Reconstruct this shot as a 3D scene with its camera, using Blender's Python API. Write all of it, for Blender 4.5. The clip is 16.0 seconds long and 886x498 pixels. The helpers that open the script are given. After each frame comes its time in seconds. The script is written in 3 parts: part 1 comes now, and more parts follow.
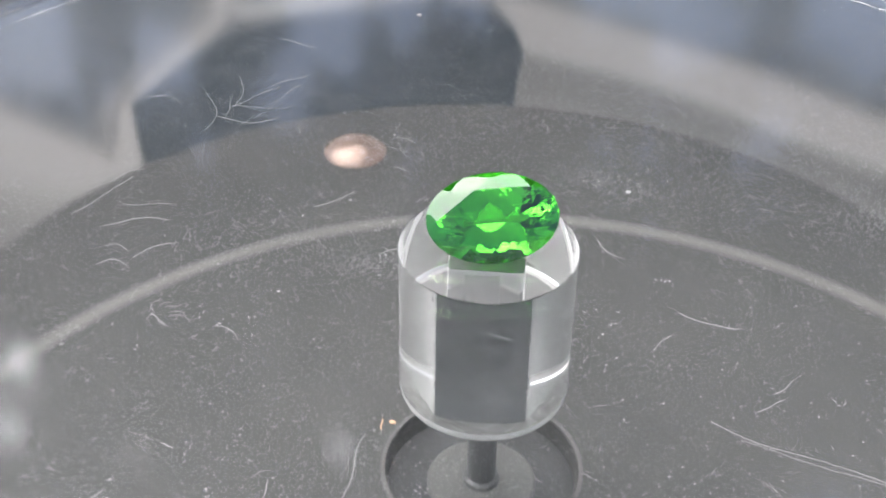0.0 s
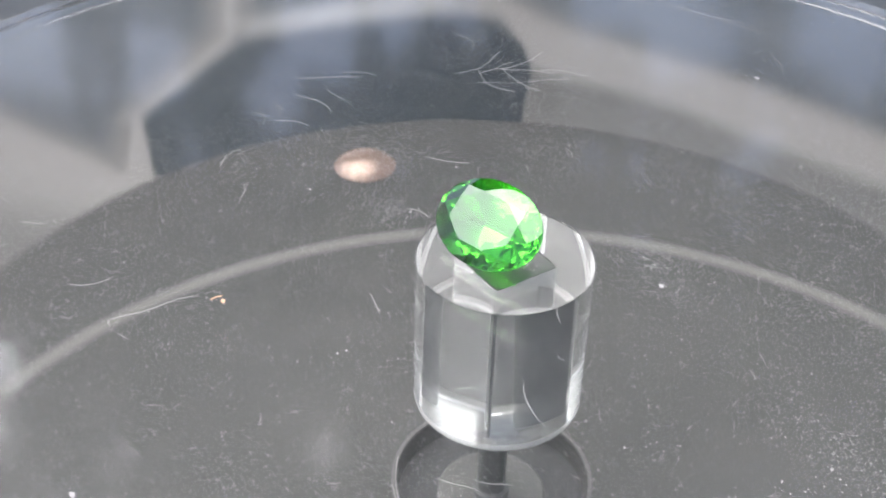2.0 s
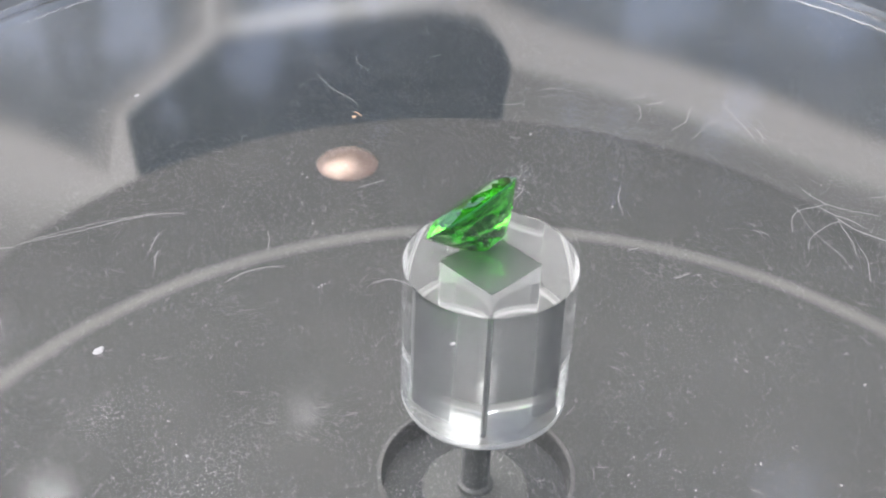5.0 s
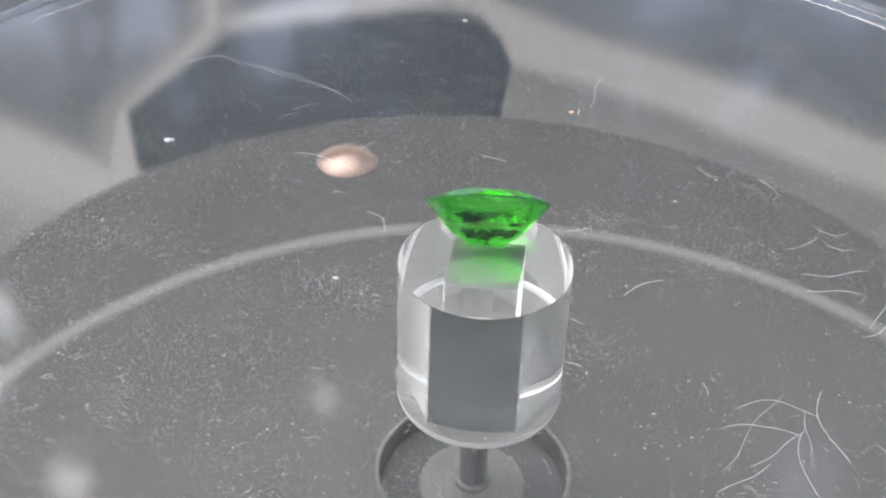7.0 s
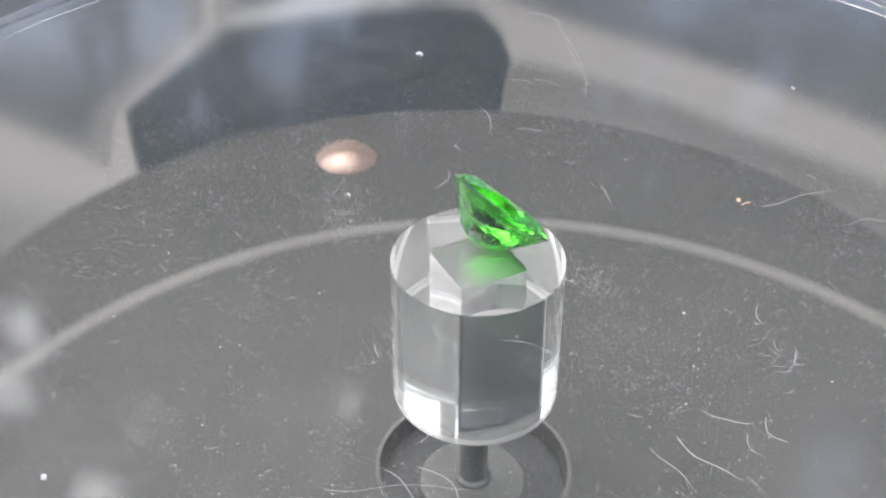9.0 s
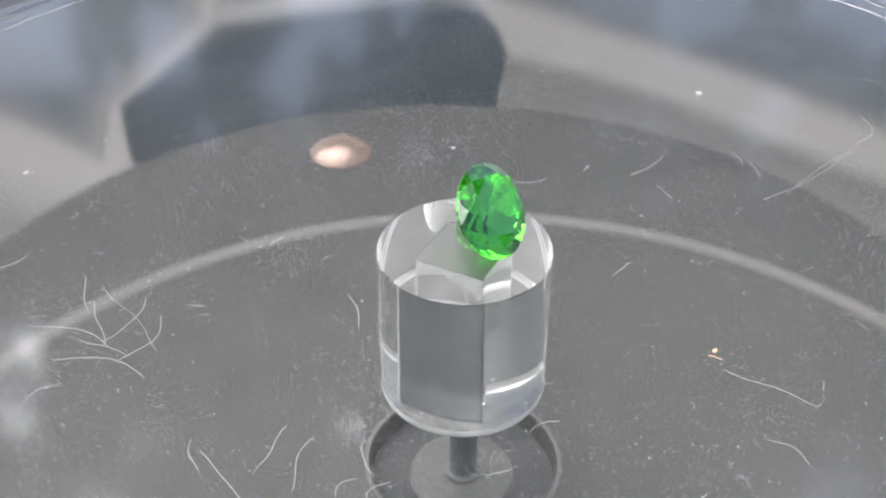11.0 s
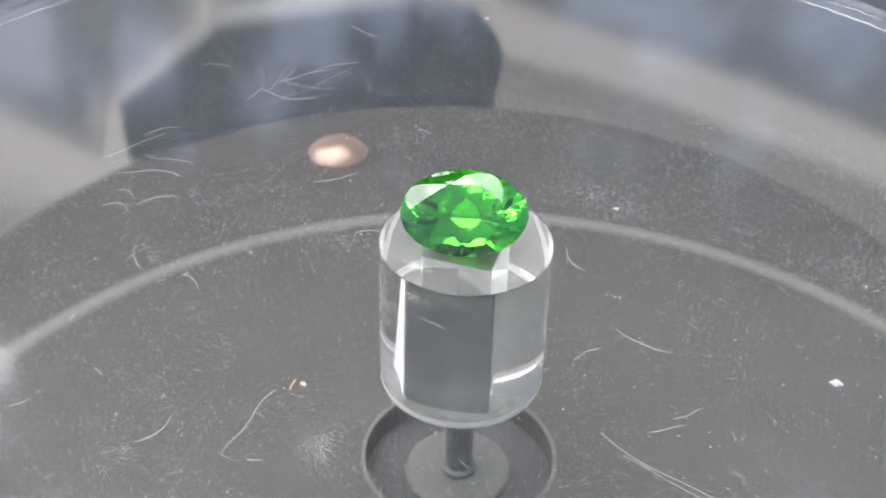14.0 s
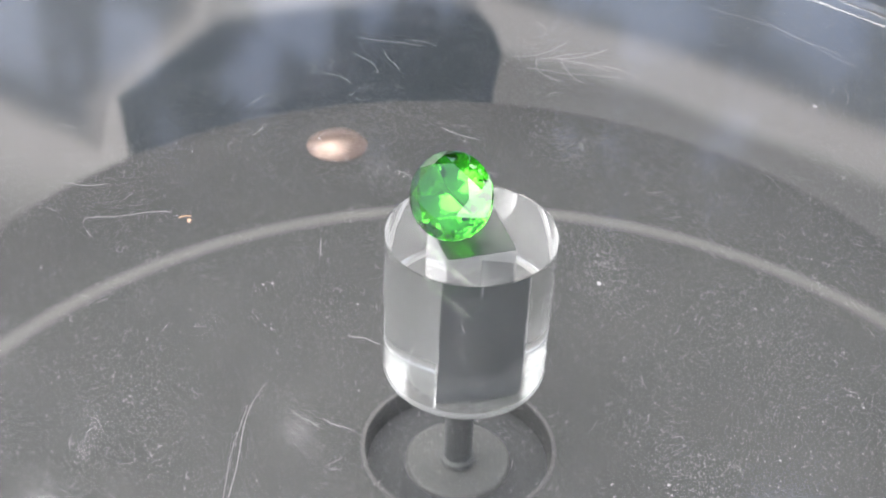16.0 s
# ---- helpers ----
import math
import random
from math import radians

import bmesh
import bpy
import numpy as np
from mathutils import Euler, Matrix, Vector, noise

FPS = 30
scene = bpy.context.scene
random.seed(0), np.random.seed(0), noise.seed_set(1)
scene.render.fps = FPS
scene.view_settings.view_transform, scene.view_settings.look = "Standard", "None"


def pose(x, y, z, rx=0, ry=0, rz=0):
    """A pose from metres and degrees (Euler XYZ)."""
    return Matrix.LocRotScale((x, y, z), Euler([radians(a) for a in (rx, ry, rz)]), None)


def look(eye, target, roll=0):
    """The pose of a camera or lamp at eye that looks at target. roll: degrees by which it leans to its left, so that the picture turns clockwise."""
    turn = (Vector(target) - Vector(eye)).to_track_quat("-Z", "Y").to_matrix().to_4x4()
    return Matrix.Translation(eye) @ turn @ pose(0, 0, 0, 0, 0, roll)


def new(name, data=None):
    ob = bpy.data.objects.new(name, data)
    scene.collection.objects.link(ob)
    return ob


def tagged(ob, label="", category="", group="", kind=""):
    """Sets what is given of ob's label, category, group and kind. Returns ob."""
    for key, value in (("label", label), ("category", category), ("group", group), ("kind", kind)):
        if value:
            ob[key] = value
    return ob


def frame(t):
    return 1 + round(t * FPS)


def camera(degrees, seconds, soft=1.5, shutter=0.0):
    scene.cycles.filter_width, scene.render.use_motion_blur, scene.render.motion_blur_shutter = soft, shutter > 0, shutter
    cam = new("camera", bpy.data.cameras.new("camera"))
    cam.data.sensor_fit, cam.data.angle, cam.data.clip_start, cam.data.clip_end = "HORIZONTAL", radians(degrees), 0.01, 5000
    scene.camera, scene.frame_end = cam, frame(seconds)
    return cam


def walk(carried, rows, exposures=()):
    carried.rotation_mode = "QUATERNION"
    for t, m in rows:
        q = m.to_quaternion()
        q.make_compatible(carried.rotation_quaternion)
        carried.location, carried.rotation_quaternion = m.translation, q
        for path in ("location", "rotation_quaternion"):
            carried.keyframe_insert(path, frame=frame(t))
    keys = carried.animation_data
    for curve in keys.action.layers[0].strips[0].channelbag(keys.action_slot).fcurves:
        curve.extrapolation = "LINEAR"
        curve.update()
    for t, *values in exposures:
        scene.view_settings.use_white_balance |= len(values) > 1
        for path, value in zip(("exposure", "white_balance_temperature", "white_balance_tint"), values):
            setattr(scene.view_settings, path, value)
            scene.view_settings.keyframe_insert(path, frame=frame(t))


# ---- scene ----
MM = 0.001
FOV = 37.96

# seconds, eye in mm, yaw, pitch and lean of the hand-held camera, turn of the platter in degrees
ROWS = [
    (0, 0.29, -79.95, 72.74, 2.83, -36.55, 0.77, 0.0),
    (0.5, 0.03, -81.77, 73.20, 2.89, -35.97, 1.08, -12.6),
    (1, -0.11, -81.97, 73.00, 2.90, -35.76, 1.05, -25.1),
    (1.5, -0.50, -81.18, 72.91, 2.92, -35.83, 0.84, -37.8),
    (2, -0.72, -81.27, 72.95, 2.81, -35.73, 1.14, -50.7),
    (2.5, -0.76, -81.49, 72.85, 2.53, -35.57, 1.74, -63.8),
    (3, -0.86, -81.76, 73.09, 2.23, -35.44, 2.02, -77.1),
    (3.5, -1.16, -82.04, 73.46, 1.74, -35.28, 2.24, -90.5),
    (4, -1.22, -81.71, 73.50, 1.58, -35.49, 1.78, -104.0),
    (6.5, -1.17, -83.05, 75.18, 1.59, -36.31, 1.53, -171.6),
    (7, -0.95, -82.71, 75.16, 1.65, -36.32, 1.79, -185.0),
    (7.5, -0.58, -81.78, 74.75, 1.96, -36.44, 1.18, -198.2),
    (8, -0.43, -82.08, 74.62, 1.99, -36.41, 1.23, -211.5),
    (8.5, -0.20, -81.85, 74.74, 1.99, -36.47, 0.97, -224.7),
    (9, -0.07, -82.13, 75.47, 2.07, -36.74, 0.78, -238.1),
    (11.5, 1.32, -82.18, 74.38, 2.41, -36.68, 1.02, -305.8),
    (12, 0.94, -82.40, 74.13, 2.25, -36.54, 1.32, -319.4),
    (12.5, 1.19, -82.62, 74.56, 2.34, -36.61, 1.00, -332.8),
    (13, 1.44, -82.81, 74.48, 2.31, -36.54, 1.14, -346.4),
    (13.5, 1.29, -82.89, 74.45, 2.07, -36.46, 1.15, -359.9),
    (14, 0.98, -83.53, 74.52, 1.99, -36.37, 1.45, -373.5),
    (14.5, 0.66, -84.46, 74.42, 1.70, -36.27, 1.62, -387.1),
    (15, 0.58, -84.47, 73.97, 1.56, -36.13, 2.01, -400.8),
    (15.5, 0.12, -84.20, 73.82, 1.31, -36.19, 1.97, -414.5),
    (16, 0.29, -84.28, 73.78, 1.56, -36.25, 2.00, -428.2),
]


def eye_pose(x, y, z, yaw, pitch, lean):
    a, b = radians(yaw), radians(pitch)
    eye = Vector((x, y, z)) * MM
    return look(eye, eye + Vector((-math.sin(a) * math.cos(b), math.cos(a) * math.cos(b), math.sin(b))), lean)


cam = camera(FOV, 16.0, soft=1.9)
walk(cam, [(r[0], eye_pose(*r[1:7])) for r in ROWS], exposures=((0.0, 0.70, 6090, 10), (16.0, 0.70, 6090, 10)))

# ---- light ----
SUN_EL, SUN_AZ = 68.0, -57.0  # height, and degrees from +y towards +x
world = bpy.data.worlds.new("sky")
scene.world = world
world.use_nodes = True
wn = world.node_tree.nodes
sky = wn.new("ShaderNodeTexSky")
sky.sky_type = "NISHITA"
sky.sun_disc = False
sky.sun_elevation, sky.sun_rotation = radians(SUN_EL), radians(SUN_AZ)
sky.air_density, sky.dust_density, sky.ozone_density = 0.8, 5.0, 0.5
wn["Background"].inputs["Strength"].default_value = 0.15
world.node_tree.links.new(sky.outputs[0], wn["Background"].inputs["Color"])
sun = new("sun", bpy.data.lights.new("sun", "SUN"))
sun.data.energy, sun.data.angle, sun.data.color = 3.1, radians(75.0), (1.0, 0.965, 0.92)
sun.matrix_world = look((math.sin(radians(SUN_AZ)) * math.cos(radians(SUN_EL)) * 3,
                         math.cos(radians(SUN_AZ)) * math.cos(radians(SUN_EL)) * 3,
                         math.sin(radians(SUN_EL)) * 3), (0, 0, 0))


# ---- materials ----
def material(name, color, rough=0.5, metal=0.0, spots=(), bump=0.0, bump_scale=2000.0, rough_var=0.0, **extra):
    """A principled material; spots: (scale, amount, other colour) noise layers; bump in mm."""
    m = bpy.data.materials.new(name)
    m.use_nodes = True
    nt = m.node_tree
    b = nt.nodes["Principled BSDF"]
    b.inputs["Roughness"].default_value, b.inputs["Metallic"].default_value = rough, metal
    b.inputs["Base Color"].default_value = (*color, 1)
    for k, v in extra.items():
        b.inputs[k.replace("_", " ")].default_value = v
    coord = nt.nodes.new("ShaderNodeTexCoord")
    last = None
    for scale, amount, other in spots:
        n = nt.nodes.new("ShaderNodeTexNoise")
        n.inputs["Scale"].default_value, n.inputs["Detail"].default_value = scale, 6
        n.inputs["Roughness"].default_value = 0.65
        nt.links.new(coord.outputs["Object"], n.inputs["Vector"])
        r = nt.nodes.new("ShaderNodeMapRange")
        r.inputs["From Min"].default_value, r.inputs["From Max"].default_value = 0.42, 0.68
        r.inputs["To Max"].default_value = amount
        nt.links.new(n.outputs[0], r.inputs["Value"])
        x = nt.nodes.new("ShaderNodeMix")
        x.data_type = "RGBA"
        nt.links.new(r.outputs[0], x.inputs["Factor"])
        if last:
            nt.links.new(last, x.inputs["A"])
        else:
            x.inputs["A"].default_value = (*color, 1)
        x.inputs["B"].default_value = (*other, 1)
        last = x.outputs["Result"]
    if last:
        nt.links.new(last, b.inputs["Base Color"])
    if bump or rough_var:
        n = nt.nodes.new("ShaderNodeTexNoise")
        n.inputs["Scale"].default_value, n.inputs["Detail"].default_value = bump_scale, 5
        nt.links.new(coord.outputs["Object"], n.inputs["Vector"])
        if bump:
            bp = nt.nodes.new("ShaderNodeBump")
            bp.inputs["Distance"].default_value, bp.inputs["Strength"].default_value = bump * MM, 1
            nt.links.new(n.outputs[0], bp.inputs["Height"])
            nt.links.new(bp.outputs[0], b.inputs["Normal"])
        if rough_var:
            r = nt.nodes.new("ShaderNodeMapRange")
            r.inputs["To Min"].default_value, r.inputs["To Max"].default_value = rough - rough_var, rough + rough_var
            nt.links.new(n.outputs[0], r.inputs["Value"])
            nt.links.new(r.outputs[0], b.inputs["Roughness"])
    return m


def clear_material(name, tint, ior, gloss_rough, pass_rough, haze=(), even=None, sheen=0.0, mirror=1.0):
    """Clear plastic: refraction and gloss by Fresnel, and a thin uneven pale film, dust on the disc; haze: (scale,
    from, to, amount) layers.
    """
    m = bpy.data.materials.new(name)
    m.use_nodes = True
    nt = m.node_tree
    nt.nodes.remove(nt.nodes["Principled BSDF"])
    out = nt.nodes["Material Output"]
    refr, gloss, fres, mix = (nt.nodes.new("ShaderNode" + k) for k in ("BsdfRefraction", "BsdfGlossy", "Fresnel", "MixShader"))
    refr.inputs["Color"].default_value, refr.inputs["Roughness"].default_value, refr.inputs["IOR"].default_value = (*tint, 1), pass_rough, ior
    gloss.inputs["Color"].default_value, gloss.inputs["Roughness"].default_value = (mirror, mirror, mirror, 1), gloss_rough
    fres.inputs["IOR"].default_value = ior
    nt.links.new(fres.outputs[0], mix.inputs[0])
    nt.links.new(refr.outputs[0], mix.inputs[1])
    nt.links.new(gloss.outputs[0], mix.inputs[2])
    last = mix.outputs[0]
    if haze:
        d = nt.nodes.new("ShaderNodeBsdfDiffuse")
        d.inputs["Color"].default_value = (0.78, 0.77, 0.75, 1)
        coord = nt.nodes.new("ShaderNodeTexCoord")
        total = None
        for scale, low, high, top in haze:
            n = nt.nodes.new("ShaderNodeTexNoise")
            n.inputs["Scale"].default_value, n.inputs["Detail"].default_value = scale, 8
            n.inputs["Roughness"].default_value = 0.7
            nt.links.new(coord.outputs["Object"], n.inputs["Vector"])
            r = nt.nodes.new("ShaderNodeMapRange")
            for k, v in (("From Min", low), ("From Max", high), ("To Min", 0.0), ("To Max", top)):
                r.inputs[k].default_value = v
            nt.links.new(n.outputs[0], r.inputs["Value"])
            a = nt.nodes.new("ShaderNodeMath")
            nt.links.new(r.outputs[0], a.inputs[0])
            if total:
                nt.links.new(total, a.inputs[1])
            else:
                a.inputs[1].default_value = HAZE if even is None else even
            total = a.outputs[0]
        film = nt.nodes.new("ShaderNodeMixShader")
        nt.links.new(total, film.inputs[0])
        nt.links.new(last, film.inputs[1])
        nt.links.new(d.outputs[0], film.inputs[2])
        last = film.outputs[0]
    if sheen:
        velvet, both = nt.nodes.new("ShaderNodeBsdfSheen"), nt.nodes.new("ShaderNodeAddShader")
        velvet.inputs["Color"].default_value, velvet.inputs["Roughness"].default_value = (sheen, sheen, sheen, 1), 0.25
        nt.links.new(last, both.inputs[0])
        nt.links.new(velvet.outputs[0], both.inputs[1])
        last = both.outputs[0]
    nt.links.new(last, out.inputs["Surface"])
    return m


HAZE = 0.001  # even part of the dust film
ACRYLIC = clear_material("clear_acrylic", (0.985, 0.99, 0.985), 1.49, 0.02, 0.0)
DUSTY = clear_material("dusty_acrylic", (0.985, 0.99, 0.985), 1.49, 0.07, 0.0,
                       ((60, 0.45, 0.75, 0.012), (300, 0.48, 0.75, 0.024), (900, 0.52, 0.8, 0.04), (2200, 0.55, 0.66, 0.025), (6000, 0.58, 0.67, 0.09), (16000, 0.62, 0.68, 0.05)))
UNDERSIDE = clear_material("scuffed_acrylic", (0.985, 0.99, 0.985), 1.49, 0.09, 0.05)


def scuff_outwards(m, near, far, low, high):
    """The acrylic is more scuffed towards its rim, where it is handled: roughness grows with the distance from its centre."""
    nt = m.node_tree
    refr = [n for n in nt.nodes if n.bl_idname == "ShaderNodeBsdfRefraction"][0]
    coord, size, r = nt.nodes.new("ShaderNodeTexCoord"), nt.nodes.new("ShaderNodeVectorMath"), nt.nodes.new("ShaderNodeMapRange")
    size.operation = "LENGTH"
    for k, v in (("From Min", near), ("From Max", far), ("To Min", low), ("To Max", high)):
        r.inputs[k].default_value = v
    nt.links.new(coord.outputs["Object"], size.inputs[0])
    nt.links.new(size.outputs["Value"], r.inputs["Value"])
    nt.links.new(r.outputs[0], refr.inputs["Roughness"])


scuff_outwards(UNDERSIDE, 0.024, 0.046, 0.05, 0.12)
# the sheen adds brightness to the hub's walls where they are seen edge-on
WALLS = clear_material("hollow_wall_acrylic", (0.985, 0.99, 0.985), 1.49, 0.02, 0.0, ((150, 0.38, 0.75, 0.10), (1500, 0.45, 0.75, 0.08)), even=0.06, sheen=0.9)
HUB_SIDE = clear_material("hub_side_acrylic", (0.985, 0.99, 0.985), 1.49, 0.02, 0.0, sheen=0.2)
# white haze in foot and rim stands in for light gathering in the hub
BRIGHT_FOOT = clear_material("bright_foot_acrylic", (0.95, 0.95, 0.94), 1.49, 0.15, 0.12, ((250, 0.45, 0.7, 0.12), (1500, 0.4, 0.7, 0.06)), even=0.13, mirror=0.3)
RIM = clear_material("bright_rim", (0.95, 0.95, 0.94), 1.49, 0.12, 0.12, ((1500, 0.35, 0.7, 0.06),), even=0.38)
FROST = material("frosted_acrylic", (0.16, 0.165, 0.16), 0.45, spots=((1500, 0.4, (0.13, 0.135, 0.13)),), Transmission_Weight=0.35)
GEM = material("green_gem", (0.095, 0.68, 0.03), 0.0, Transmission_Weight=0.985, IOR=1.68, Coat_Weight=0.3, Coat_Roughness=0.0, Coat_IOR=1.8)
PLATE = material("dark_plastic", (0.043, 0.043, 0.042), 0.55, Specular_IOR_Level=0.15, spots=((120, 0.6, (0.052, 0.051, 0.049)), (3000, 0.5, (0.062, 0.061, 0.059))), bump=0.01, rough_var=0.08)
HOUSING = material("grey_housing", (0.148, 0.14, 0.13), 0.5, spots=((60, 0.5, (0.15, 0.143, 0.133)), (1500, 0.5, (0.17, 0.16, 0.15))), bump=0.01)
SHAFT = material("shaft_plastic", (0.026, 0.031, 0.038), 0.35, spots=((350, 0.7, (0.05, 0.053, 0.058)), (5000, 0.6, (0.06, 0.06, 0.062))), bump=0.006, rough_var=0.1)
PANEL = material("solar_glass", (0.009, 0.013, 0.017), 0.35, spots=((80, 0.6, (0.014, 0.02, 0.026)), (2500, 0.5, (0.022, 0.027, 0.032))), rough_var=0.08)
PANEL_PLAIN = material("solar_glass_dusty", (0.04, 0.044, 0.047), 0.35, spots=((70, 0.8, (0.075, 0.08, 0.084)), (2500, 0.5, (0.055, 0.06, 0.063))), rough_var=0.1)


def margin_material(name, base_mat, edge_color, depth):
    """A surface that blends into another colour near its edge, which softens its outline; the mesh carries how far a
    place is from its edge.
    """
    m = base_mat.copy()
    m.name = name
    nt = m.node_tree
    b = nt.nodes["Principled BSDF"]
    at = nt.nodes.new("ShaderNodeAttribute")
    at.attribute_name = "inset"
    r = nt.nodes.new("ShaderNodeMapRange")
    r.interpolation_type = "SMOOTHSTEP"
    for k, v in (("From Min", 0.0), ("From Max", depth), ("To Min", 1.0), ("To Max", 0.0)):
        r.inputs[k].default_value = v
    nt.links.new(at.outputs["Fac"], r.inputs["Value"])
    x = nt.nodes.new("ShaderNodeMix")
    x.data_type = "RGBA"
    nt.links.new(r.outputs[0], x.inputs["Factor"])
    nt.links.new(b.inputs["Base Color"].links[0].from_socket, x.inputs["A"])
    x.inputs["B"].default_value = (*edge_color, 1)
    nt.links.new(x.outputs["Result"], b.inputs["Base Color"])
    return m


PANEL_DUSTY = margin_material("solar_glass_pale_margin", PANEL_PLAIN, (0.115, 0.109, 0.101), 4.5)
PANEL_CLEAN = margin_material("solar_glass_margin", PANEL, (0.09, 0.086, 0.08), 0.7)
# bright core colour of the highlight painted as an arc on the plate
PALE = material("arc_highlight_core", (0.112, 0.104, 0.095), 0.5, spots=((200, 0.5, (0.125, 0.116, 0.107)),))
PLATE_RIM = material("plate_rim", (0.064, 0.062, 0.059), 0.5, spots=((300, 0.6, (0.076, 0.073, 0.069)),))
BLACK = material("black_plastic", (0.026, 0.027, 0.029), 0.5, Specular_IOR_Level=0.3, spots=((400, 0.6, (0.036, 0.036, 0.039)),))
BOSS = material("grey_boss", (0.078, 0.078, 0.076), 0.4, spots=((500, 0.6, (0.095, 0.094, 0.09)),), bump=0.01, Specular_IOR_Level=0.3)
STEEL = material("spindle_steel", (0.075, 0.075, 0.075), 0.5, metal=0.1, spots=((900, 0.5, (0.08, 0.08, 0.08)),))
COPPER = material("copper", (0.26, 0.185, 0.15), 0.24, metal=0.45, spots=((300, 0.6, (0.28, 0.19, 0.152)),), rough_var=0.1)
TABLE = material("table_top", (0.42, 0.41, 0.39), 0.6, spots=((14, 0.6, (0.36, 0.35, 0.33)), (300, 0.6, (0.46, 0.45, 0.43))), bump=0.05, bump_scale=700)
DUST = material("dust", (0.31, 0.303, 0.292), 0.9)
LINT = material("lint", (0.38, 0.372, 0.356), 0.8)
LINT_TAN = material("tan_lint", (0.62, 0.40, 0.24), 0.8)


# ---- helpers for meshes ----
def link_mesh(name, bm, mat, parent=None, label="", sharp=30, outward=True):
    me = bpy.data.meshes.new(name)
    if outward:
        bmesh.ops.recalc_face_normals(bm, faces=bm.faces)
    bm.to_mesh(me)
    bm.free()
    me.transform(Matrix.Scale(MM, 4))
    me.materials.append(mat)
    if sharp:
        me.shade_smooth()
        me.set_sharp_from_angle(angle=radians(sharp))
    ob = new(name, me)
    if parent:
        ob.parent = parent
    return tagged(ob, label)


def part(name, bm, mat, parent, label="", sharp=30, outward=True):
    return link_mesh(name, bm, mat, parent, label, sharp, outward)


def revolve(profile, n=96, cx=0.0, cy=0.0, closed=True):
    """A body of revolution from (r, z) pairs, in order along its outline."""
    bm = bmesh.new()
    rings = []
    for r, z in profile:
        if r < 1e-6:
            rings.append([bm.verts.new((cx, cy, z))])
        else:
            rings.append([bm.verts.new((cx + r * math.cos(2 * math.pi * k / n), cy + r * math.sin(2 * math.pi * k / n), z)) for k in range(n)])
    pairs = list(zip(rings, rings[1:])) + ([(rings[-1], rings[0])] if closed else [])
    for a, b in pairs:
        for k in range(n):
            j = (k + 1) % n
            f = [a[k % len(a)], a[j % len(a)], b[j % len(b)], b[k % len(b)]]
            u = list(dict.fromkeys(f))
            if len(u) > 2:
                bm.faces.new(u)
    return bm


def slab(points, z0, z1, bevel=0.25):
    """A flat plate of the outline given, with a bevelled upper edge."""
    bm = bmesh.new()
    low = [bm.verts.new((x, y, z0)) for x, y in points]
    f = bm.faces.new(low)
    if f.normal.z > 0:
        f.normal_flip()
    up = bmesh.ops.extrude_face_region(bm, geom=[f])["geom"]
    bmesh.ops.translate(bm, verts=[v for v in up if isinstance(v, bmesh.types.BMVert)], vec=(0, 0, z1 - z0))
    bm.normal_update()
    edges = [e for e in bm.edges if all(v.co.z > z1 - 1e-4 for v in e.verts)]
    bmesh.ops.bevel(bm, geom=edges, offset=bevel, segments=2, profile=0.5, affect="EDGES")
    return bm


def empty(name, label, category, group="", kind=""):
    return tagged(new(name), label, category, group, kind)


# ---- the large structure: table and turntable base ----
Z_PLATE = -11.7      # top of the dark round plate
Z_HOUSE = -12.6      # top of the grey housing
Z_TABLE = -32.0

bm = bmesh.new()
bmesh.ops.create_grid(bm, x_segments=8, y_segments=8, size=60000)
bmesh.ops.translate(bm, verts=bm.verts, vec=(0, 0, Z_TABLE))
tagged(link_mesh("ground", bm, TABLE, sharp=0), "pale grey table top under the turntable", "table", kind="structure")

base = empty("turntable_base", "grey plastic turntable base with dark solar panels and round plate", "turntable")
part("housing", revolve([(10, Z_TABLE), (166, Z_TABLE), (170, Z_TABLE + 3), (170, Z_HOUSE - 2), (168, Z_HOUSE), (10, Z_HOUSE)], 128), HOUSING, base, "weathered light grey plastic housing")
CENTRE_PANEL = [(-47.0, 60.6), (-42.0, 46.7), (-20.5, 44), (1.7, 47), (2.6, 67.9), (3.5, 77.6), (2.1, 85.2), (-1.4, 93.2), (-5.4, 94.8), (-9.9, 94.9), (-38.4, 83.5), (-39.4, 80.4)]
LEFT_PANEL = [(-90, 73.0), (-62.0, 56.7), (-51.5, 50.6), (-45.5, 47.0), (-48.0, 60.6), (-43.6, 77.4), (-41.6, 86.0), (-48.2, 114), (-58, 118), (-95, 110)]
RIGHT_PANEL = [(-0.5, 98.5), (8.5, 90.5), (24.5, 81.0), (38.6, 71.0), (49.5, 61.5), (63.5, 52.5), (92, 62), (84, 120), (40, 150), (4.5, 130)]
FAR_PANEL = [(-40.2, 90.5), (-36.8, 88.5), (-24.5, 95.9), (-11.2, 101.4), (-3, 104), (-6, 140), (-46, 128)]


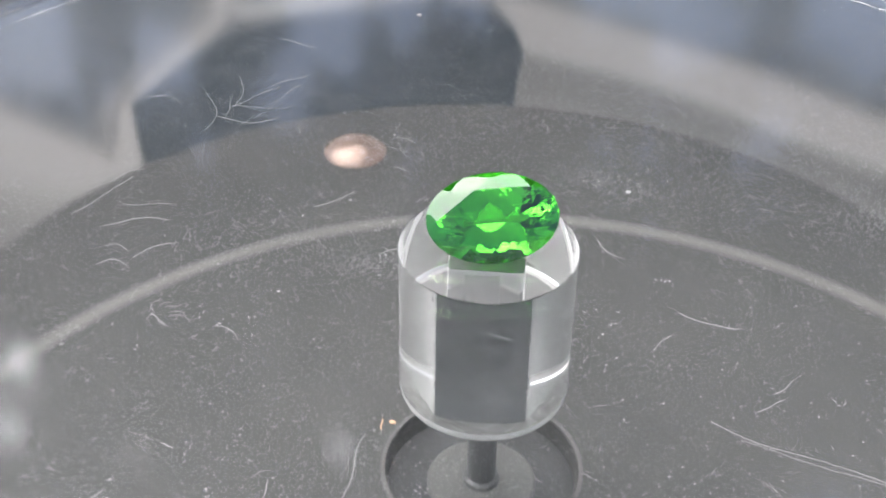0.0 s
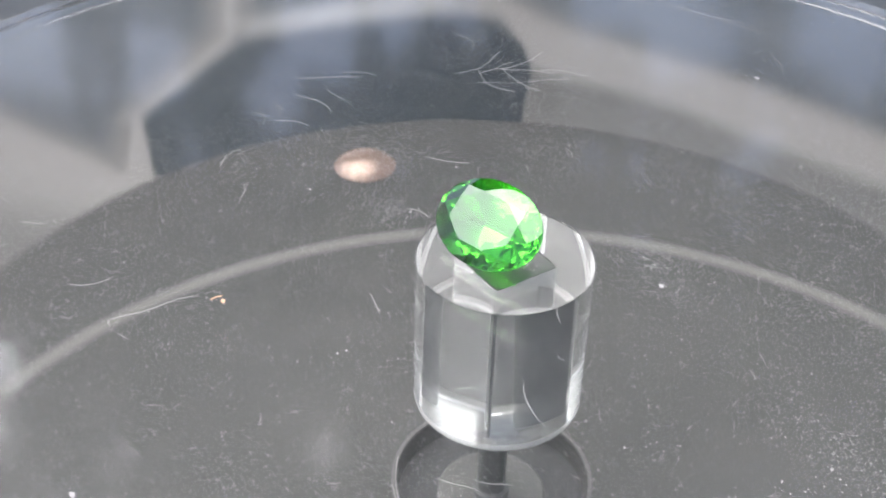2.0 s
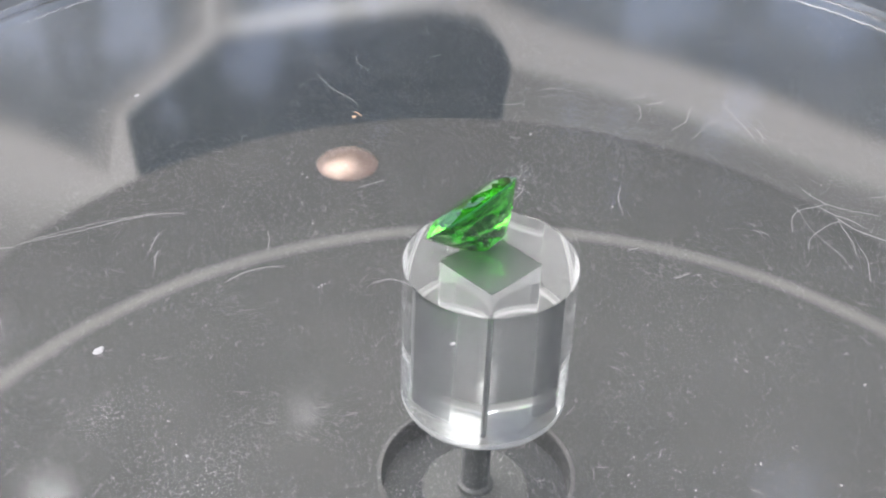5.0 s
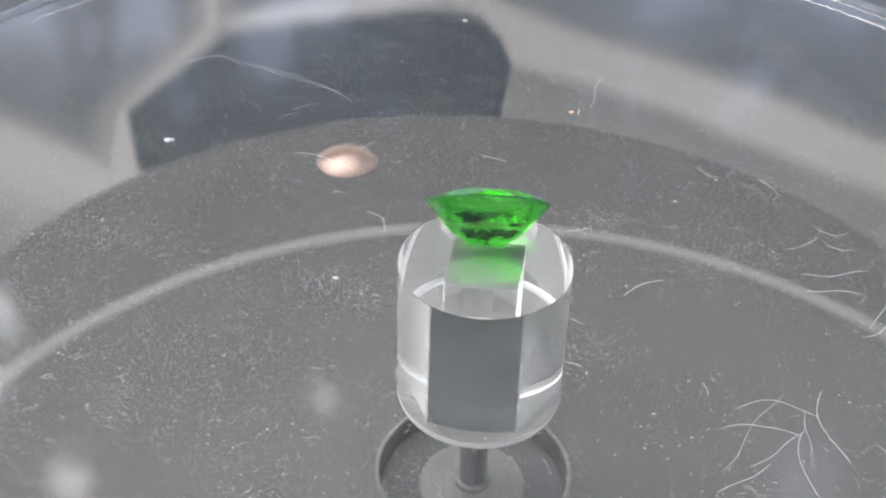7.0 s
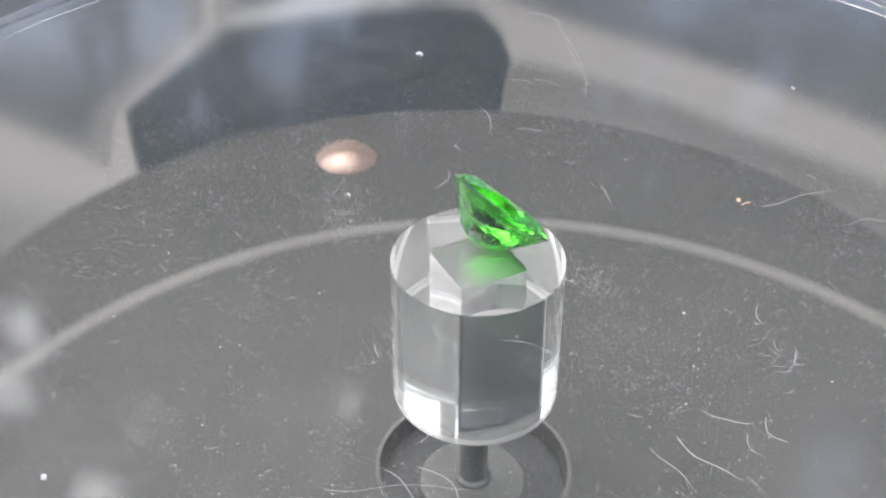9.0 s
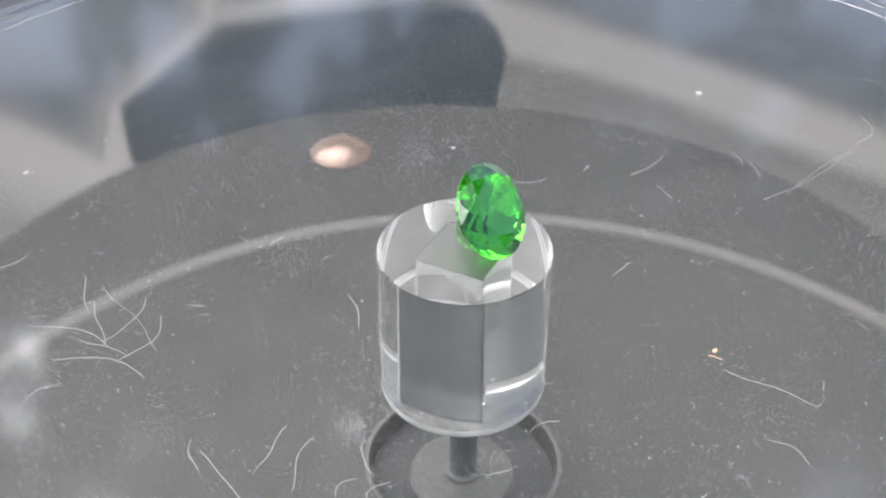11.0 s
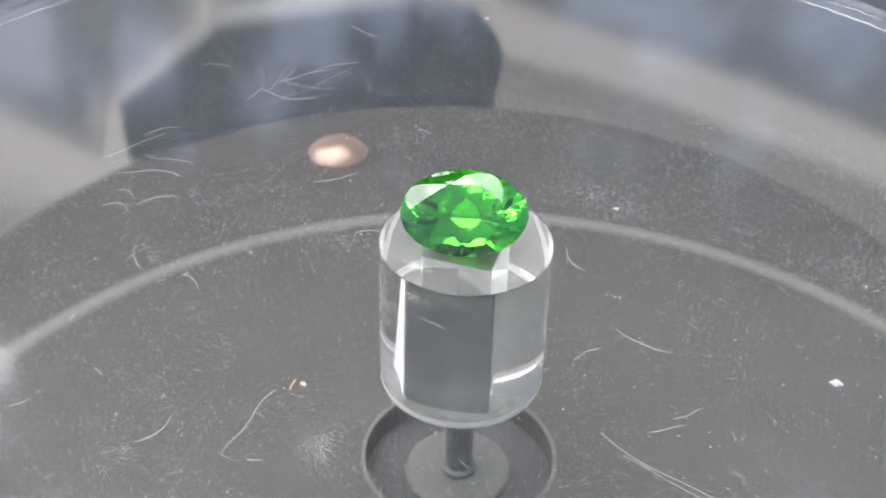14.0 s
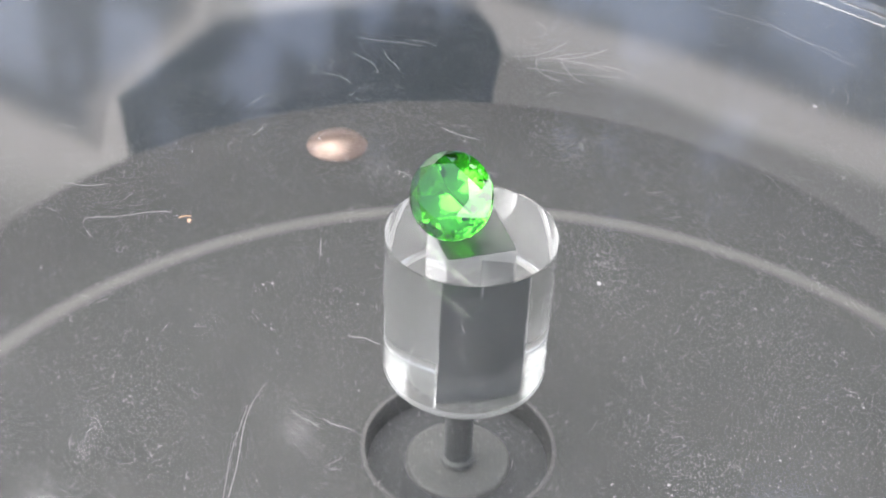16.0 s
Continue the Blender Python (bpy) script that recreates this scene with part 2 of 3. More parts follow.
def panel(points, mat, text, name="solar_panel", rise=0.06):
    """A thin panel whose upper face is gridded and stores each corner's distance from the outline."""
    bm = slab(points, Z_HOUSE - 1, Z_HOUSE + rise, 0.02)
    top = [f for f in bm.faces if f.normal.z > 0.99]
    bmesh.ops.triangulate(bm, faces=top)
    for _ in range(4):
        edges = [e for e in bm.edges if e.calc_length() > 2.5 and all(v.co.z > Z_HOUSE + rise - 0.005 for v in e.verts)]
        bmesh.ops.subdivide_edges(bm, edges=edges, cuts=1, use_grid_fill=True)
        bmesh.ops.triangulate(bm, faces=[f for f in bm.faces if f.normal.z > 0.99])
    layer = bm.verts.layers.float.new("inset")
    n = len(points)
    for v in bm.verts:
        best = 1e9
        for i in range(n):
            a, b = Vector(points[i]), Vector(points[(i + 1) % n])
            d = b - a
            f = max(0.0, min(1.0, (v.co.xy - a).dot(d) / d.length_squared))
            best = min(best, (v.co.xy - a - d * f).length)
        v[layer] = best
    part(name, bm, mat, base, text)


for pts, mat, text in ((CENTRE_PANEL, PANEL_CLEAN, "near-black blue solar panel"), (LEFT_PANEL, PANEL_DUSTY, "dusty grey solar panel"),
                       (RIGHT_PANEL, PANEL_DUSTY, "dusty grey solar panel"), (FAR_PANEL, PANEL_DUSTY, "dusty grey solar panel")):
    panel(pts, mat, text)
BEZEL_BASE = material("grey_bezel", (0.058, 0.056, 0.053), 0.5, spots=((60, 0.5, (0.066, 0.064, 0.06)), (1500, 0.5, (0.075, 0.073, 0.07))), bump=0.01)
# both bezels turn paler towards their edges, one over a broader strip
BEZEL = margin_material("grey_bezel_pale_edge", BEZEL_BASE, (0.15, 0.143, 0.133), 5.5)
BEZEL_WIDE = margin_material("grey_bezel_broad_pale_edge", BEZEL_BASE, (0.15, 0.143, 0.133), 15.0)
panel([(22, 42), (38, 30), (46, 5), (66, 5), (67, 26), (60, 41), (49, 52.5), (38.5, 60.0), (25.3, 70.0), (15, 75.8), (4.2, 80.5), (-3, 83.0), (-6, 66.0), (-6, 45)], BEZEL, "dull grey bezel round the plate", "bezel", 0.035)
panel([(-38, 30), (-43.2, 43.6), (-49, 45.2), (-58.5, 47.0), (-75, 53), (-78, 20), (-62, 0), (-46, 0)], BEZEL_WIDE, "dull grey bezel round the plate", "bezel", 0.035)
RIB = material("pale_rib", (0.24, 0.235, 0.225), 0.5, spots=((90, 0.6, (0.18, 0.175, 0.168)), (1500, 0.5, (0.27, 0.265, 0.255))))
part("rib", slab([(-38.9, 84.6), (-9.9, 95.6), (-7.6, 96.2), (-8.6, 101.6), (-11.2, 101.0), (-24.5, 95.4), (-37.2, 88.0)], Z_HOUSE - 1, Z_HOUSE + 0.5, 0.3), RIB, base, "pale plastic rib")
part("rib", slab([(-39.6, 84.4), (-40.6, 86.2), (-47.2, 116), (-46.0, 116.4)], Z_HOUSE - 1, Z_HOUSE + 0.5, 0.2), RIB, base, "pale plastic rib")
PX, PY, PR = -1.0, 6.5, 56.0
WELL = 8.5
# the round plate is centred off the spindle; its well is centred on it
bm = bmesh.new()
n = 128
outer = [[bm.verts.new((PX + r * math.cos(2 * math.pi * k / n), PY + r * math.sin(2 * math.pi * k / n), z)) for k in range(n)]
         for r, z in ((PR, Z_HOUSE - 0.5), (PR, Z_PLATE - 0.3), (PR - 0.3, Z_PLATE))]
inner = [[bm.verts.new((r * math.cos(2 * math.pi * k / n), r * math.sin(2 * math.pi * k / n), z)) for k in range(n)]
         for r, z in ((WELL + 0.2, Z_PLATE), (WELL, Z_PLATE - 0.2), (WELL - 0.2, Z_PLATE - 2.2))]
loops = outer + inner
for a, b in zip(loops, loops[1:]):
    for k in range(n):
        bm.faces.new((a[k], a[(k + 1) % n], b[(k + 1) % n], b[k]))
part("round_plate", bm, PLATE, base, "dark grey glossy plastic round plate")
part("well_floor", revolve([(0, Z_PLATE - 2.6), (WELL - 0.1, Z_PLATE - 2.6), (WELL - 0.1, Z_PLATE - 2.1), (5.0, Z_PLATE - 2.1), (0, Z_PLATE - 2.1)], 64, closed=False), BLACK, base, "black well floor round the spindle")
part("well_rim", revolve([(WELL + 0.05, Z_PLATE - 0.1), (WELL + 0.05, Z_PLATE + 0.12), (WELL + 0.4, Z_PLATE + 0.12), (WELL + 0.4, Z_PLATE - 0.1)], 96), PLATE_RIM, base, "thin pale rim of the well")
part("boss", revolve([(0, Z_PLATE - 2.2), (4.8, Z_PLATE - 2.2), (4.8, Z_PLATE - 1.75), (4.6, Z_PLATE - 1.6), (0, Z_PLATE - 1.6)], 64, closed=False), BOSS, base, "grey round boss")
part("spindle", revolve([(0, Z_PLATE - 1.7), (1.6, Z_PLATE - 1.7), (1.6, Z_PLATE - 1.2), (1.25, Z_PLATE - 1.0), (1.25, -2.4), (1.1, -2.2), (0, -2.2)], 32, closed=False), STEEL, base, "dark steel spindle")
# soft highlight of a groove, painted on the plate as a pale arc
RX, RY, RR, RW = 3.3, -18.4, 56.2, 1.15
ARC_HIGHLIGHT = margin_material("arc_highlight_soft", PALE, (0.050, 0.0495, 0.048), 1.0)
bm = bmesh.new()
layer = bm.verts.layers.float.new("inset")
prev = None
for k in range(181):
    a = radians(10 + 160 * k / 180)
    c, s = math.cos(a), math.sin(a)
    if math.hypot(RX + RR * c - PX, RY + RR * s - PY) > PR - 0.8:
        prev = None
        continue
    ring = []
    for q in (-1.0, -0.66, -0.33, 0.0, 0.33, 0.66, 1.0):
        v = bm.verts.new((RX + (RR + RW * q) * c, RY + (RR + RW * q) * s, Z_PLATE + 0.02 + 0.05 * (1 - q * q)))
        v[layer] = 1 - abs(q)
        ring.append(v)
    if prev:
        for i in range(6):
            bm.faces.new((prev[i], ring[i], ring[i + 1], prev[i + 1]))
    prev = ring
part("pale_arc", bm, ARC_HIGHLIGHT, base, "soft pale highlight arc on the plate")
OV = (-16.8, 50.1)
part("rivet", revolve([(0, 1.55), (0.8, 1.5), (1.8, 1.28), (2.7, 0.9), (3.4, 0.45), (3.75, 0.1), (3.75, -0.2), (0, -0.2)], 48, closed=False), COPPER, base, "domed copper rivet").location = (OV[0] * MM, OV[1] * MM, Z_PLATE * MM)

# ---- the rotating platter ----
Z_TOP, Z_UNDER, Z_FOOT, Z_SOCKET = 15.1, 11.8, -2.15, 11.5
R_DISC, R_HUB = 62.0, 7.0
HUB_X, HUB_Y = -0.14, 0.36
SOCKET, SOCKET_TURN = 5.9, -2.0

platter = empty("platter", "clear acrylic turntable platter with a solid hub, dusty", "turntable platter")


def platter_mesh():
    """Disc and hub in one piece, with a blind square socket in the hub's foot."""
    bm = bmesh.new()
    n = 128
    rows = [(0.0, Z_TOP, 0), (8, Z_TOP, 0), (30, Z_TOP, 0), (R_DISC - 0.5, Z_TOP, 0), (R_DISC - 0.4, Z_TOP, 0), (R_DISC - 0.1, Z_TOP - 0.12, 0), (R_DISC, Z_TOP - 0.4, 0),
            (R_DISC, Z_UNDER + 0.4, 0), (R_DISC - 0.1, Z_UNDER + 0.12, 0), (R_DISC - 0.4, Z_UNDER, 0), (R_DISC - 0.5, Z_UNDER, 0), (30, Z_UNDER, 0), (R_HUB + 0.2, Z_UNDER, 1),
            (R_HUB + 0.12, Z_UNDER, 1), (R_HUB + 0.03, Z_UNDER - 0.03, 1), (R_HUB, Z_UNDER - 0.12, 1), (R_HUB, Z_FOOT + 0.8, 1), (R_HUB, Z_FOOT + 0.4, 1), (R_HUB - 0.1, Z_FOOT + 0.11, 1), (R_HUB - 0.4, Z_FOOT, 1)]
    rings = []
    for r, z, hub in rows:
        ox, oy = (HUB_X, HUB_Y) if hub else (0, 0)
        if r == 0:
            rings.append([bm.verts.new((0, 0, z))])
        else:
            rings.append([bm.verts.new((ox + r * math.cos(2 * math.pi * k / n), oy + r * math.sin(2 * math.pi * k / n), z)) for k in range(n)])
    half = SOCKET / 2
    turn = Matrix.Rotation(radians(SOCKET_TURN), 2)
    for z in (Z_FOOT, Z_SOCKET):
        loop = []
        for k in range(n):
            a = 2 * math.pi * k / n
            c, s = math.cos(a), math.sin(a)
            q = half / (abs(c) ** 26 + abs(s) ** 26) ** (1 / 26)  # slightly rounded corners
            v = turn @ Vector((q * c, q * s))
            loop.append(bm.verts.new((HUB_X + v.x, HUB_Y + v.y, z)))
        rings.append(loop)
    rings.append([bm.verts.new((HUB_X, HUB_Y, Z_SOCKET))])
    for a, b in zip(rings, rings[1:]):
        for k in range(n):
            j = (k + 1) % n
            u = list(dict.fromkeys([a[k % len(a)], a[j % len(a)], b[j % len(b)], b[k % len(b)]]))
            if len(u) > 2:
                bm.faces.new(u)
    return bm


body = part("clear_disc", platter_mesh(), DUSTY, platter, "clear acrylic disc and hub in one piece", 8, False)
body.data.flip_normals()
body.data.materials.append(UNDERSIDE)
body.data.materials.append(ACRYLIC)
body.data.materials.append(BRIGHT_FOOT)
body.data.materials.append(WALLS)
body.data.materials.append(HUB_SIDE)
body.data.materials.append(RIM)
for f in body.data.polygons:
    zz, rr = f.center.z / MM, math.hypot(f.center.x, f.center.y) / MM
    if zz < Z_UNDER - 0.01 or (zz < Z_UNDER + 0.01 and rr < R_HUB + 0.15) or R_DISC - 0.2 < rr:
        f.material_index = 2
        if zz < Z_FOOT + 0.65:
            f.material_index = 6 if abs(f.normal.z) < 0.98 else 3
        elif math.hypot(f.center.x / MM - HUB_X, f.center.y / MM - HUB_Y) < R_HUB - 1 and abs(f.normal.z) < 0.5:
            f.material_index = 4
        elif rr < R_HUB + 1 and abs(f.normal.z) < 0.3:
            f.material_index = 5
    elif zz < Z_UNDER + 0.2:
        f.material_index = 1
body.visible_shadow = False
h = SOCKET / 2 - 0.06
bm = bmesh.new()
bmesh.ops.create_cube(bm, size=1)
bmesh.ops.scale(bm, vec=(2 * h, 2 * h, 0.12), verts=bm.verts)
bmesh.ops.bevel(bm, geom=bm.edges[:], offset=0.03, segments=1, affect="EDGES")
bmesh.ops.rotate(bm, verts=bm.verts, cent=(0, 0, 0), matrix=Matrix.Rotation(radians(SOCKET_TURN), 3, "Z"))
bmesh.ops.translate(bm, verts=bm.verts, vec=(HUB_X, HUB_Y, Z_SOCKET - 0.08))
part("socket_pad", bm, FROST, platter, "matt grey square end of the drive shaft")
bm = bmesh.new()
bmesh.ops.create_cube(bm, size=1)
bmesh.ops.scale(bm, vec=(2 * h - 0.06, 2 * h - 0.06, Z_SOCKET - Z_FOOT - 0.2), verts=bm.verts)
bmesh.ops.bevel(bm, geom=bm.edges[:], offset=0.12, segments=2, affect="EDGES")
bmesh.ops.rotate(bm, verts=bm.verts, cent=(0, 0, 0), matrix=Matrix.Rotation(radians(SOCKET_TURN), 3, "Z"))
bmesh.ops.translate(bm, verts=bm.verts, vec=(HUB_X, HUB_Y, (Z_SOCKET + Z_FOOT) / 2 - 0.05))
part("drive_shaft", bm, SHAFT, platter, "dark blue-grey square drive shaft in the hub")

# ---- the gemstone ----
GX, GY, GZ = 0.1, -1.75, 17.7
GEM_A, GEM_B, GEM_TILT, GEM_TURN, GEM_ROLL = 5.0, 3.45, 45.0, 9.3, -2.5


def gem_mesh():
    bm = bmesh.new()
    # (count, offset, scale, height) of the crown; then pavilion rows set in evenly from the girdle at 45 degrees
    tiers = [(32, 0.0, 1.0, 0.07), (32, 0.0, 1.0, -0.09), (8, 22.5, 0.64, 0.86), (8, 0.0, 0.84, 0.56), (16, 11.25, 0.935, 0.25)]
    for count, off, s, z in tiers:
        for k in range(count):
            a = radians(off + 360 * k / count)
            bm.verts.new((GEM_A * s * math.cos(a), GEM_B * s * math.sin(a), z))
    for count, off, d in ((16, 11.25, 0.7), (16, 0.0, 1.5), (8, 0.0, 2.05), (8, 22.5, 2.7), (4, 45.0, 3.3)):
        for k in range(count):
            a = radians(off + 360 * k / count)
            bm.verts.new(((GEM_A - d) * math.cos(a), (GEM_B - d) * math.sin(a), -0.09 - 0.985 * d - 0.2 * math.sin(math.pi * d / 3.45)))
    bm.verts.ensure_lookup_table()
    out = bmesh.ops.convex_hull(bm, input=bm.verts[:])
    spare = [g for g in out["geom_interior"] + out["geom_unused"] if isinstance(g, bmesh.types.BMVert)]
    bmesh.ops.delete(bm, geom=list(set(spare)), context="VERTS")
    bmesh.ops.dissolve_limit(bm, angle_limit=radians(1.0), verts=bm.verts[:], edges=bm.edges[:])
    bmesh.ops.recalc_face_normals(bm, faces=bm.faces)
    kind = bm.faces.layers.int.new("kind")
    for f in bm.faces:
        z = f.calc_center_median().z
        f[kind] = 1 if abs(z) < 0.06 and abs(f.normal.z) < 0.1 else (0 if z > 0 else 2)
        if f.normal.z > 0.999:
            f[kind] = 3
    lean = Matrix.Rotation(radians(GEM_TILT), 4, "X")
    m = Matrix.Translation((GX, GY, GZ)) @ Matrix.Rotation(radians(GEM_TURN), 4, "Z") @ Matrix.Rotation(radians(GEM_ROLL), 4, "Y") @ lean
    bmesh.ops.transform(bm, matrix=m, verts=bm.verts)
    low = min(v.co.z for v in bm.verts)
    bmesh.ops.translate(bm, verts=bm.verts, vec=(0, 0, Z_TOP + 0.004 - low))
    return bm


gem = empty("gemstone", "faceted oval bright green gemstone leaning on the clear disc", "gemstone")
whole = gem_mesh()
for number, facets in enumerate(("crown", "girdle", "pavilion", "table_facet")):
    piece = whole.copy()
    layer = piece.faces.layers.int["kind"]
    bmesh.ops.delete(piece, geom=[f for f in piece.faces if f[layer] != number], context="FACES")
    part(facets, piece, GEM, gem, "", 0, False)
whole.free()

# ---- a tree behind, which the disc mirrors ----
BARK = material("bark", (0.12, 0.09, 0.07), 0.9, spots=((6, 0.7, (0.07, 0.055, 0.045)), (40, 0.5, (0.17, 0.14, 0.11))), bump=8.0, bump_scale=25)
LEAF = material("leaf", (0.05, 0.085, 0.03), 0.6, spots=((3, 0.8, (0.08, 0.11, 0.04)),))


def limb(bm, a, b, ra, rb, n=8):
    a, b = Vector(a), Vector(b)
    q = (b - a).to_track_quat("Z", "Y")
    rings = []
    for k in range(5):
        f = k / 4
        bend = Vector((math.sin(f * 3.1) * 0.05, math.cos(f * 2.2) * 0.04 - 0.04, 0)) * (b - a).length
        c, r = a.lerp(b, f) + bend, ra + (rb - ra) * f
        rings.append([bm.verts.new(c + q @ Vector((r * math.cos(6.2832 * i / n), r * math.sin(6.2832 * i / n), 0))) for i in range(n)])
    for u, v in zip(rings, rings[1:]):
        for i in range(n):
            bm.faces.new((u[i], u[(i + 1) % n], v[(i + 1) % n], v[i]))


GAPS = [  # openings in the foliage: degrees from +y towards +x, height, radius
    (-21.3, 43.3, 0.85), (-24.8, 46.2, 0.96), (-8.8, 44.2, 0.61), (21.1, 45.1, 1.61), (-26.8, 38.6, 1.3), (-27.9, 40.9, 0.9),
    (-15.2, 30.5, 1.00), (-10.9, 28.5, 1.51), (-8.4, 25.4, 1.79), (-4.8, 25.0, 1.36), (-2.0, 24.9, 1.14), (5.3, 30.4, 0.86),
    (1.7, 28.6, 1.00), (8.4, 34.0, 0.67), (13.8, 29.1, 0.94), (7.6, 30.5, 0.72), (-22.6, 24.6, 1.95), (-4.6, 31.6, 0.54),
    (16.7, 23.3, 2.21), (8.5, 25.2, 1.22), (12.6, 30.3, 0.72), (-16.8, 26.4, 1.44),
]


def open_sky(p):
    """Where the foliage leaves a gap: a few ragged openings and many small chinks."""
    az, el = math.degrees(math.atan2(p.x, p.y)), math.degrees(math.atan2(p.z, math.hypot(p.x, p.y)))
    rag = 1.0 + 0.5 * noise.noise(Vector((az * 0.6, 1.3, el * 0.6)))
    for a, e, r in GAPS:
        if math.hypot((az - a) * math.cos(radians(el)), (el - e) * 0.8) < r * rag:
            return True
    return noise.noise(Vector((az * 0.75, 9.1, el * 0.6))) > 0.50


def tree(x, y, ground, middle, wide, deep, tall, seed, leaves):
    """Tapered trunk, limbs and an uneven crown of separate leaves with gaps; in metres."""
    r = random.Random(seed)
    top = empty("tree", "leafy green tree mirrored in the clear disc", "tree", "trees behind")
    bm = bmesh.new()
    foot = Vector((x, y, ground))
    limb(bm, foot * 1000, (foot + Vector((0, 0, middle + 0.4 * tall - ground))) * 1000, 190, 60)
    for k in range(16):
        a = k * 2.4 + r.uniform(-0.3, 0.3)
        start = Vector((x, y, middle + tall * r.uniform(-0.8, 0.3)))
        end = start + Vector((math.cos(a) * wide * 0.7, math.sin(a) * deep * 0.7, r.uniform(0.2, 0.6) * tall))
        limb(bm, start * 1000, end * 1000, 60, 15, 6)
    part("trunk", bm, BARK, top)
    verts, faces = [], []
    while len(faces) < 2 * leaves:
        d = Vector((r.gauss(0, 1), r.gauss(0, 1), r.gauss(0, 1))).normalized() * r.random() ** 0.4
        c = Vector((x + d.x * wide, y + d.y * deep, middle + d.z * tall))
        ragged = 0.78 + 0.5 * noise.noise(Vector(((c.x + c.y) * 1.3, seed, c.z * 1.3)))
        if d.length > ragged + 0.15 or open_sky(c):
            continue
        u = Vector((r.gauss(0, 1), r.gauss(0, 1), r.gauss(0, 0.6))).normalized()
        w = u.orthogonal().normalized()
        ll, lw = r.uniform(0.08, 0.15), r.uniform(0.04, 0.08)
        i = len(verts)
        verts.extend((c - u * ll, c + w * lw + Vector((0, 0, 0.015)), c + u * ll, c - w * lw + Vector((0, 0, 0.015))))
        faces.extend(((i, i + 1, i + 2), (i, i + 2, i + 3)))
    me = bpy.data.meshes.new("crown")
    me.from_pydata(verts, [], faces)
    me.materials.append(LEAF)
    ob = new("crown", me)
    ob.parent = top
    return top


tree(-0.2, 6.0, -0.9, 5.6, 3.2, 0.6, 4.0, 3, 26000)
tree(3.4, 6.4, -0.9, 5.9, 3.0, 0.6, 4.0, 5, 22000)
tree(-3.7, 6.2, -0.9, 5.9, 3.1, 0.6, 4.0, 8, 22000)

# ---- dust and lint on the disc ----
rng = random.Random(7)


def dust_mesh():
    """Thousands of tiny flakes, thicker in a few drifts."""
    verts, faces = [], []
    drifts = [(31, 0.13, 4.0), (31, 0.13, 2.5), (11.5, 0.82, 2.0), (12.5, 0.55, 2.2), (10.2, 3.63, 1.6), (14, 2.17, 2.2), (28, 4.32, 4.5), (27, 0.67, 4.5)]
    drifts += [(rng.uniform(16, 55), rng.uniform(0, 2 * math.pi), rng.uniform(4, 9)) for _ in range(12)]

    def flake(x, y, s):
        i = len(verts)
        a = rng.uniform(0, 6.283)
        st = rng.uniform(0.5, 1.0)
        for q in (0, 2.1, 4.2):
            verts.append(((x + s * math.cos(a + q)) * MM, (y + s * st * math.sin(a + q)) * MM, (Z_TOP + 0.002) * MM))
        verts.append((x * MM, y * MM, (Z_TOP + 0.002 + s * 0.8) * MM))
        faces.extend(((i, i + 1, i + 3), (i + 1, i + 2, i + 3), (i + 2, i, i + 3), (i + 2, i + 1, i)))

    for _ in range(45000):
        r, a = R_DISC * math.sqrt(rng.random()), rng.uniform(0, 6.283)
        flake(r * math.cos(a), r * math.sin(a), 0.033 * math.exp(rng.gauss(0.0, 0.3)))
    for _ in range(28000):
        r, a = R_DISC * math.sqrt(rng.random()), rng.uniform(0, 6.283)
        flake(r * math.cos(a), r * math.sin(a), min(0.10, 0.042 * math.exp(rng.gauss(0.0, 0.45))))
    for dr, da, ds in drifts:
        for _ in range(380):
            x, y = dr * math.cos(da) + rng.gauss(0, ds), dr * math.sin(da) + rng.gauss(0, ds * 0.6)
            if math.hypot(x, y) < R_DISC - 1:
                flake(x, y, 0.04 * math.exp(rng.gauss(0.0, 0.4)))
    for _ in range(1700):
        r, a = R_DISC * math.sqrt(rng.random()), rng.uniform(0, 6.283)
        flake(r * math.cos(a), r * math.sin(a), min(0.16, 0.072 * math.exp(rng.gauss(0.0, 0.35))))
    for _ in range(380):  # slivers of lint, too small to tell apart
        r, a, h = R_DISC * math.sqrt(rng.random()), rng.uniform(0, 6.283), rng.uniform(0, 6.283)
        x, y, ll, w = r * math.cos(a), r * math.sin(a), rng.uniform(0.2, 0.8), rng.uniform(0.012, 0.024)
        c, q, bow = math.cos(h), math.sin(h), rng.uniform(-0.25, 0.25) * ll
        i = len(verts)
        for u, v, z in ((-ll, 0, 0.01), (0, bow - w, 0.01), (ll, 0, 0.01), (0, bow + w, 0.01), (0, bow, 0.04)):
            verts.append(((x + u * c - v * q) * MM, (y + u * q + v * c) * MM, (Z_TOP + z) * MM))
        faces.extend(((i, i + 1, i + 4), (i + 1, i + 2, i + 4), (i + 2, i + 3, i + 4), (i + 3, i, i + 4)))
    me = bpy.data.meshes.new("dust")
    me.from_pydata(verts, [], faces)
    me.materials.append(DUST)
    return me


